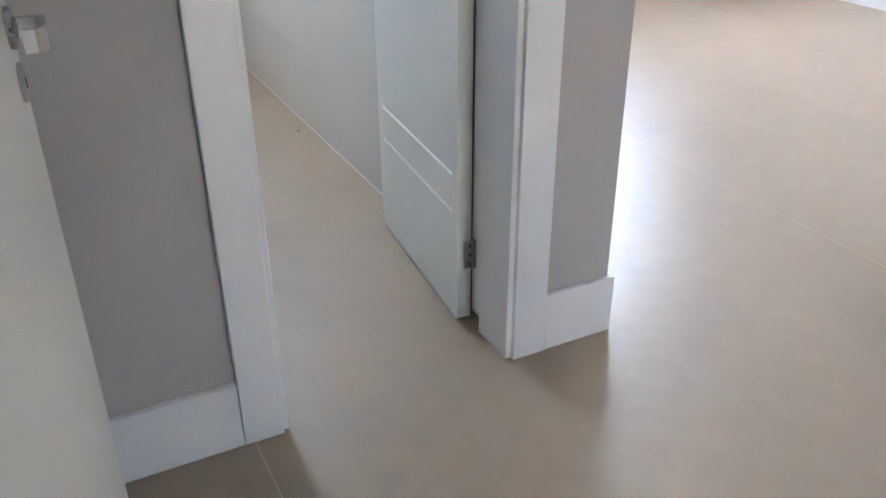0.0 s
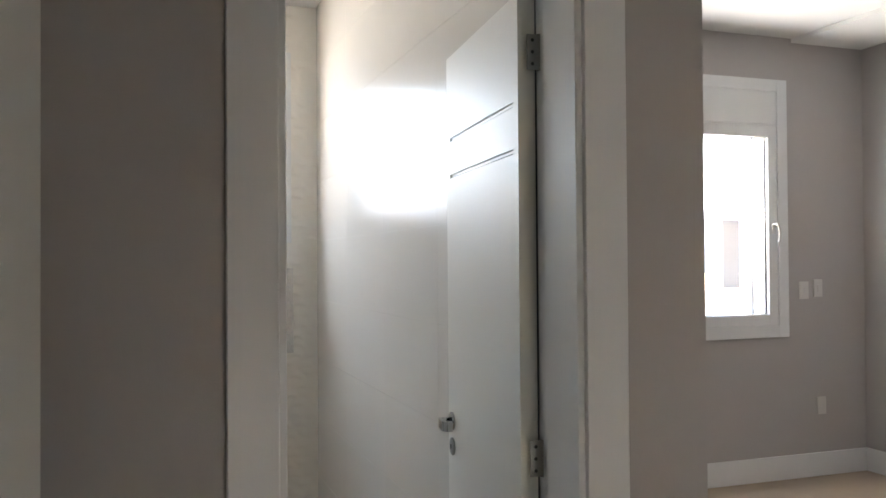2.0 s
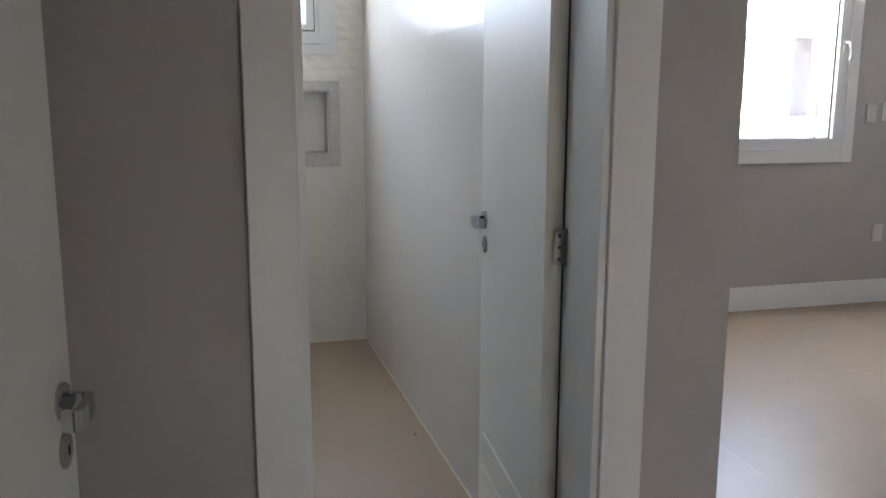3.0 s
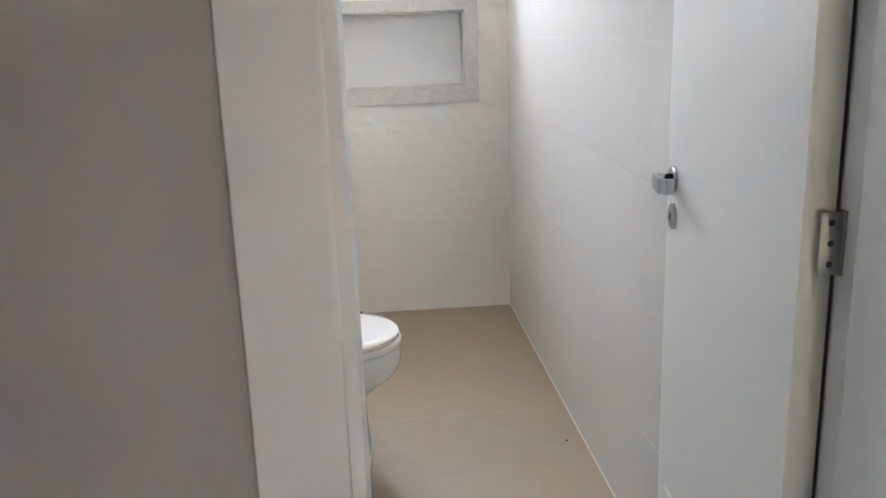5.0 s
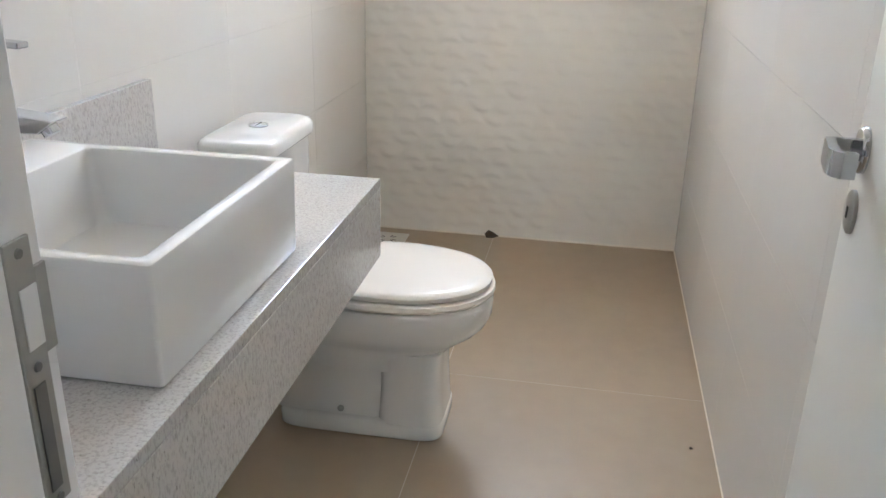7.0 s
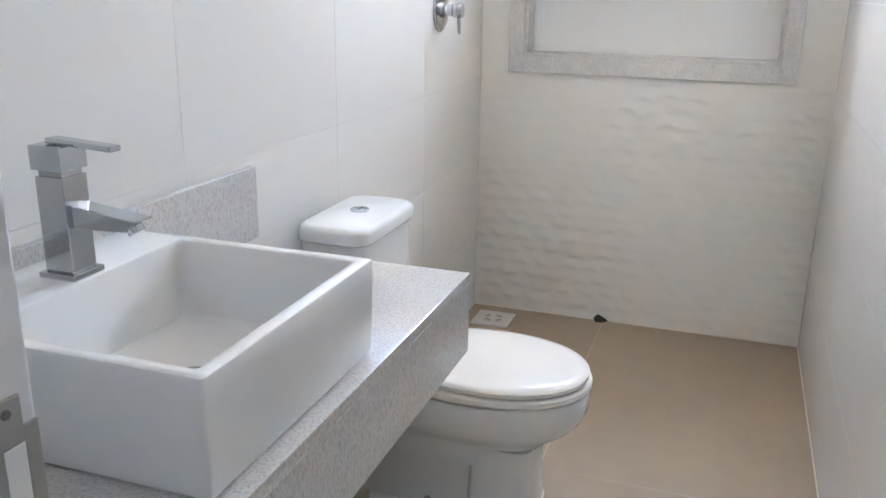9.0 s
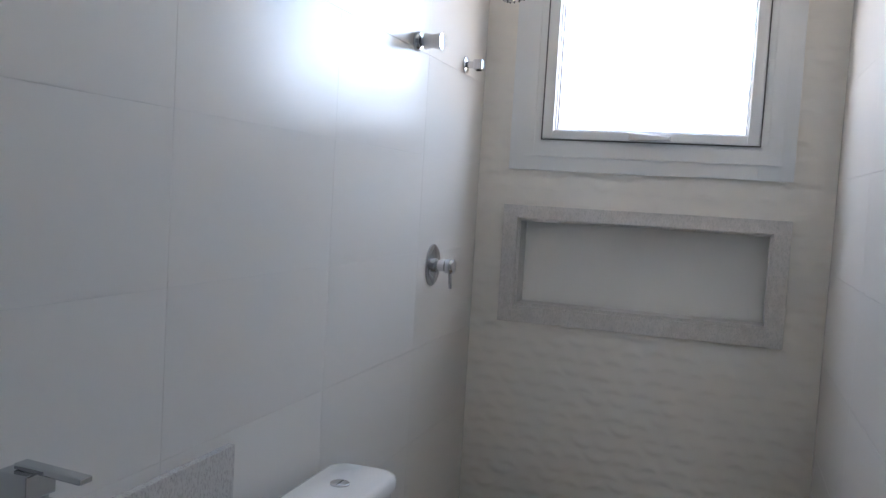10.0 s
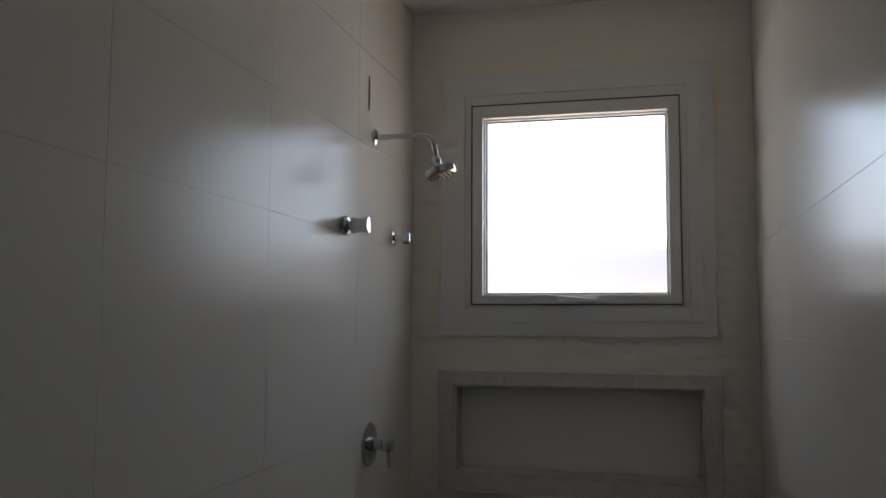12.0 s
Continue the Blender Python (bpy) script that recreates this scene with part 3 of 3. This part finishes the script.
bowl = [oval(cx, 0, rx, ry, z, power=pw) for cx, rx, ry, z, pw in (
    (0.400, 0.200, 0.104, 0.190, 3.8), (0.404, 0.208, 0.108, 0.222, 3.4), (0.412, 0.224, 0.118, 0.248, 2.9), (0.422, 0.246, 0.136, 0.270, 2.5),
    (0.432, 0.267, 0.156, 0.290, 2.3), (0.439, 0.282, 0.172, 0.312, 2.2), (0.443, 0.291, 0.182, 0.340, 2.2), (0.443, 0.294, 0.187, 0.380, 2.2),
    (0.443, 0.288, 0.182, 0.394, 2.2), (0.443, 0.270, 0.165, 0.397, 2.2))]
part("bowl", loft(bowl), CERAMIC, toilet, smooth=True)
part("pedestal", join(loft([oval(0.535, 0, 0.088 - k, 0.116 - k * 1.4, z, power=5.0) for k, z in ((0.0, 0.040), (0.003, 0.08), (0.006, 0.14), (0.007, 0.20), (0.002, 0.25))]),
                      loft([oval(0.33, 0, 0.17, 0.096 - k, z, power=6.0) for k, z in ((0.0, 0.04), (0.004, 0.10), (0.008, 0.24))])), CERAMIC, toilet, smooth=True)
part("plinth", loft([oval(0.40, 0, 0.226 - k, 0.120 - k, z, power=7.0) for k, z in ((0.002, 0.001), (0.0, 0.004), (0.0, 0.036), (0.004, 0.043), (0.012, 0.046))]), CERAMIC, toilet, smooth=True)
part("tank_shelf", join(loft([rrect(0.045, 0.27, -0.15, 0.15, z, 0.03) for z in (0.30, 0.40)])), CERAMIC, toilet, smooth=True)
P = 2.15
part("seat", loft([oval(0.475, 0, 0.252, 0.180, 0.3985, power=P, back=0.266), oval(0.475, 0, 0.262, 0.190, 0.4015, power=P, back=0.260), oval(0.475, 0, 0.266, 0.194, 0.408, power=P, back=0.258), oval(0.475, 0, 0.264, 0.192, 0.418, power=P, back=0.258),
                   oval(0.475, 0, 0.258, 0.187, 0.4215, power=P, back=0.262), oval(0.475, 0, 0.246, 0.175, 0.4218, power=P, back=0.27)]), SEAT, toilet, "cream plastic seat", True)
part("lid", loft([oval(0.475, 0, 0.243, 0.172, 0.4225, power=P, back=0.27), oval(0.475, 0, 0.247, 0.176, 0.4255, power=P, back=0.266), oval(0.475, 0, 0.256, 0.185, 0.4275, power=P, back=0.260), oval(0.475, 0, 0.257, 0.186, 0.438, power=P, back=0.258),
                  oval(0.474, 0, 0.250, 0.180, 0.445, power=P, back=0.264), oval(0.472, 0, 0.232, 0.164, 0.4485, power=P, back=0.28), oval(0.47, 0, 0.16, 0.11, 0.4515, power=P, back=0.33)]), SEAT, toilet, "cream plastic lid", True)
for s in (-1, 1):
    part("seat_hinge", move(bx(0.232, 0.268, -0.02, 0.02, 0.400, 0.442, 0.006, 3), pose(0, 0.085 * s, 0)), SEAT, toilet)
tank = part("tank", loft([rrect(0.040 + i, 0.215 - i * 0.6, -0.185 + i, 0.142 - i, z, 0.035) for i, z in ((0.02, 0.40), (0.012, 0.43), (0.004, 0.60), (0.0, 0.757))]), CERAMIC, toilet, smooth=True)
lidt = part("tank_lid", loft([rrect(0.036 + i, 0.227 - i, -0.198 + i, 0.153 - i, z, 0.045) for i, z in ((0.004, 0.758), (0.0, 0.762), (0.0, 0.786), (0.005, 0.796), (0.014, 0.800))]), CERAMIC, toilet, smooth=True)
but = part("flush_button", move(lathe([(0.024, 0), (0.024, 0.003), (0.021, 0.005), (0.006, 0.0045)]), pose(0.13, -0.015, 0.800)), CHROME, toilet, "chrome flush button", True)
part("button_slot", bx(0.1295, 0.1305, -0.035, 0.005, 0.8045, 0.8055), DARK, but)
for s in (-1, 1):
    part("floor_bolt", move(lathe([(0.009, 0), (0.009, 0.004), (0.005, 0.007)], 14), Matrix.Translation((0.35, 0.0955 * s, 0.062)) @ pose(0, 0, 0, -90 * s, 0, 0)), STEEL, toilet, smooth=True)

# floor drain
drain = thing("floor_drain", pose(-1.105, 3.115, 0.0005), "square white plastic floor drain grate", "drain")
part("rim", rect_frame(-0.078, 0.078, -0.078, 0.078, 0.012, 0, 0.006, 0.001), PLASTIC, drain)
drain.children[0].data.transform(Matrix(((1, 0, 0, 0), (0, 0, 1, 0), (0, 1, 0, 0), (0, 0, 0, 1))))
drain.children[0].data.flip_normals()
part("pit", bx(-0.066, 0.066, -0.066, 0.066, 0.0, 0.001), DARK, drain)
part("grate", bx(-0.0664, 0.0664, -0.0664, 0.0664, 0.001, 0.0052, 0.001, 1), PLASTIC, drain)
part("hub", move(lathe([(0.050, 0), (0.050, 0.0012), (0.047, 0.0018)], 32), pose(0, 0, 0.0052)), PLASTIC, drain, smooth=True)
for a in (45, 70, 225, 250, 135, 160, 315, 340):
    ring = [[(r * math.cos(radians(a + d)), r * math.sin(radians(a + d)), zz) for r, zz in ((0.022, 0.0070), (0.042, 0.0070), (0.042, 0.0076), (0.022, 0.0076))] for d in (-4, 0, 4)]
    part("slot", loft(ring), DARK, drain)

crumb = tagged(part("crumb", lathe([(0.002, 0), (0.005, 0.002), (0.003, 0.005)], 8), BROWN), "tiny dark crumb on the tiled floor", "debris")
crumb.matrix_basis = pose(0.043, 1.795, 0.0004)

# scrap at the foot of the relief wall
scrap = bmesh.new()
pts = [(0, 0, 0), (0.03, -0.008, 0.004), (0.055, 0.0, 0.012), (0.035, 0.012, 0.020), (0.008, 0.012, 0.030), (-0.008, 0.006, 0.014)]
lo = [scrap.verts.new(p) for p in pts]
hi = [scrap.verts.new((p[0] * 0.9, p[1] - 0.003, p[2] + 0.004)) for p in pts]
scrap.faces.new(lo)
scrap.faces.new(list(reversed(hi)))
for i in range(6):
    scrap.faces.new((lo[i], hi[i], hi[(i + 1) % 6], lo[(i + 1) % 6]))
bmesh.ops.recalc_face_normals(scrap, faces=scrap.faces)
ob = tagged(part("dry_scrap", scrap, BROWN), "small curled dry brown scrap on the floor", "debris")
ob.matrix_basis = pose(-0.695, YN - 0.035, 0.0008)


structure("sealant", join(bx(XR - 0.0035, XR, YB, YN - 0.008, 0.0002, 0.004, 0.001, 1), bx(XL, XR - 0.004, YN - 0.0115, YN - 0.0035, 0.0002, 0.004, 0.001, 1), bx(XL, XL + 0.0035, YB, YN - 0.012, 0.0002, 0.004, 0.001, 1)), SEALANT, "pale sealant line where tiles meet the floor", "sealant")


def on_west(y, z):
    """A pose on the west tiles whose local z stands off the wall."""
    return Matrix.Translation((XL + 0.0005, y, z)) @ pose(0, 0, 0, 0, 90, 0)


mixer = thing("shower_mixer", on_west(2.748, 1.266), "chrome shower mixer with round plate and lever", "shower mixer")
part("plate", lathe([(0.074, 0), (0.074, 0.004), (0.068, 0.008), (0.028, 0.009)], 40), CHROME, mixer, smooth=True)
part("collar", lathe([(0.026, 0.009), (0.026, 0.022), (0.020, 0.024), (0.020, 0.05)]), CHROME, mixer, smooth=True)
knob = part("knob", lathe([(0.024, 0.050), (0.026, 0.053), (0.026, 0.078), (0.023, 0.082)]), CHROME, mixer, smooth=True)
part("lever", tube([(0.018, 0, 0.068), (0.045, 0, 0.070), (0.078, 0, 0.071)], 0.006), CHROME, knob, smooth=True)

shower = thing("wall_shower", on_west(2.765, 2.342), "chrome wall shower arm with a round tilted head", "shower")
part("rose", lathe([(0.030, 0), (0.030, 0.005), (0.024, 0.010), (0.012, 0.012)]), CHROME, shower, smooth=True)
arc = [(0, 0, 0.01), (0, 0, 0.09), (0, 0, 0.178)] + [(0.042 - 0.042 * math.cos(radians(a)), 0, 0.178 + 0.042 * math.sin(radians(a))) for a in range(15, 76, 15)]
arc += [(0.058, 0, 0.224), (0.092, 0, 0.230)]
part("pipe", tube(arc, 0.0098), CHROME, shower, smooth=True)
tilt = Matrix.Translation((0.092, 0, 0.230)) @ pose(0, 0, 0, 0, 72, 0)
head = part("shower_head", move(lathe([(0.012, -0.016), (0.015, -0.010), (0.015, 0.006), (0.012, 0.016), (0.018, 0.027), (0.050, 0.031), (0.055, 0.034), (0.055, 0.054), (0.051, 0.057)], 40), tilt), CHROME, shower, smooth=True)
part("spray_face", move(lathe([(0.047, 0.0572), (0.045, 0.059)], 32), tilt), STEEL, head, smooth=True)
for ring_r, count in ((0.040, 14), (0.026, 9), (0.012, 5)):
    for k in range(count):
        a = 2 * math.pi * k / count
        part("nozzle", move(lathe([(0.0026, 0.059), (0.0018, 0.0635)], 8), tilt @ Matrix.Translation((ring_r * math.cos(a), ring_r * math.sin(a), 0))), DARK, head)


valve = thing("wall_valve", on_west(2.470, 1.992), "chrome wall stop valve with cylindrical knob", "valve")
part("flange", lathe([(0.031, 0), (0.031, 0.010), (0.027, 0.018), (0.014, 0.020), (0.014, 0.028)]), CHROME, valve, smooth=True)
part("knob", lathe([(0.022, 0.028), (0.026, 0.031), (0.022, 0.055), (0.026, 0.082), (0.0255, 0.086), (0.02, 0.087)]), CHROME, valve, smooth=True)
outlet = thing("hose_outlet", on_west(2.995, 2.004), "chrome wall outlet for a hand shower hose", "valve")
part("flange", lathe([(0.031, 0), (0.031, 0.006), (0.022, 0.012), (0.013, 0.013), (0.013, 0.035)]), CHROME, outlet, smooth=True)
part("holder", bx(-0.019, 0.019, -0.018, 0.018, 0.035, 0.072, 0.006), CHROME, outlet)
part("socket", move(lathe([(0.011, 0), (0.011, 0.004)], 16), Matrix.Translation((0.018, 0, 0.054)) @ pose(0, 0, 0, 0, 90, 0)), DARK, outlet)
# thin plate on the tiles, dark in place of the slot's inner shade
slot = thing("cable_slot", on_west(2.70, 2.486), "thin dark plate for the shade of a slot in the wall tiles", "wall slot", kind="structure")
part("slot", loft([oval(0, 0, 0.062, 0.007, z, n=24) for z in (0.0005, 0.0022)]), BROWN, slot)


# ---------------------------------------------------------------- bedroom things
def plate(m, label, kind, w=0.078, h=0.122):
    p = thing(kind, m, label, "socket" if "socket" in kind else "switch", group="wall plates in the bedroom")
    part("plate", join(bx(-w / 2, w / 2, -0.010, -0.0005, -h / 2, h / 2, 0.003), bx(-w / 2 + 0.008, w / 2 - 0.008, -0.012, -0.0095, -h / 2 + 0.012, h / 2 - 0.012, 0.001)), PLASTIC, p)
    if "socket" in kind:
        part("socket_face", move(lathe([(0.018, 0), (0.018, 0.002), (0.012, 0.001)], 6), Matrix.Translation((0, -0.012, 0)) @ pose(0, 0, 0, 90, 0, 0)), PLASTIC, p)
    else:
        part("rocker", bx(-0.012, 0.012, -0.016, -0.0118, -0.024, 0.024, 0.002), PLASTIC, p)
    return p


plate(pose(3.538, YN, 1.305), "white plastic light switch on the grey wall", "light_switch")
plate(pose(3.660, YN, 1.318), "white plastic light switch on the grey wall", "light_switch")
plate(pose(3.680, YN, 0.492), "white plastic socket above the skirting", "wall_socket")
for y in (2.775, 2.592, 2.410):
    plate(pose(XE, y, 0.506, 0, 0, -90), "white plastic socket above the skirting", "wall_socket")

# ---------------------------------------------------------------- outside
structure("ground", bx(-300, 300, -300, 300, -0.5, -0.25), EARTH, "pale sandy ground round the house", "ground")
gate = thing("gate_pillar", pose(5.79, 7.0, -0.25), "dark grey plastered garden pillar", "pillar")
part("shaft", bx(-0.125, 0.125, -0.10, 0.10, 0, 2.36, 0.01), RENDER_GREY, gate)
part("cap", bx(-0.155, 0.155, -0.13, 0.13, 2.36, 2.42, 0.01), RENDER_GREY, gate)
fence = thing("garden_wall", pose(5.0, 6.6, -0.25), "low pale plastered garden wall", "garden wall")
part("wall", bx(-3.5, 4.5, -0.08, 0.08, 0, 1.40, 0.01), WHITE_PAINT, fence)
part("coping", bx(-3.5, 4.5, -0.11, 0.11, 1.40, 1.44, 0.008), WHITE_PAINT, fence)
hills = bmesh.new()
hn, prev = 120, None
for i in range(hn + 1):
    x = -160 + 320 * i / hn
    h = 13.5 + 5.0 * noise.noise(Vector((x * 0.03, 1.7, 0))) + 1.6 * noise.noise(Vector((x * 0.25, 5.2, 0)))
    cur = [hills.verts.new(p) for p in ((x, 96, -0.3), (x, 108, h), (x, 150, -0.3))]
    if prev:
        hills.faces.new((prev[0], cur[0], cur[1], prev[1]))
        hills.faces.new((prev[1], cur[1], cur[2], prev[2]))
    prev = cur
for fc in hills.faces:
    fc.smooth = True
structure("backdrop", hills, HAZE_COLOUR, "far wooded hills with haze put into their colour", "hills")

# ---------------------------------------------------------------- tiles
floor = structure("floor", bx(-2.9, XE + 0.1, HS, YN, -0.2, -0.0006), GROUT, "taupe porcelain tiled floor with pale joints", "floor")
COLUMNS, GAP = (-2.85, -1.62, -0.665, 1.235, 2.24, 3.20, XE + 0.05), 0.0022
ROWS = (HS, -2.1, -0.99, 1.03, 2.05, YN)
for x0, x1 in zip(COLUMNS, COLUMNS[1:]):
    for y0, y1 in zip(ROWS, ROWS[1:]):
        t = part("tile", bx(0, x1 - x0 - GAP, 0, y1 - y0 - GAP, -0.0004, 0.0), FLOOR_TILE, floor)
        t.location = (x0 + GAP / 2, y0 + GAP / 2, 0)

TW, TH, G2 = 0.672, 0.3285, 0.0010
for name, face, off, side in (("wall_tiles_west", XL, 1.255, -1), ("wall_tiles_east", XR, 1.185, 1)):
    back = structure(name, bx(min(face + side * 0.008, face + side * 0.0015), max(face + side * 0.008, face + side * 0.0015), YB, YN, 0, ZC), WALL_GROUT, "satin white rectified wall tiles with hairline joints", "wall tiles")
    shared = {}
    for j in range(10):
        z0, z1 = TH * j, min(TH * (j + 1), ZC)
        for k in range(-2, 4):
            y0, y1 = max(off + TW * k, YB), min(off + TW * (k + 1), YN - 0.003)
            if y1 - y0 < 0.02 or z1 - z0 < 0.005:
                continue
            key = (round(y1 - y0, 4), round(z1 - z0, 4))
            if key not in shared:
                b = bx(-0.0014, 0, 0, key[0] - G2, 0, key[1] - G2) if side < 0 else bx(0, 0.0014, 0, key[0] - G2, 0, key[1] - G2)
                t = part("tile", b, WALL_TILE, back)
                shared[key] = t.data
            else:
                t = new("tile", shared[key])
                t.parent = back
            t.location = (face, y0 + G2 / 2, z0 + G2 / 2)
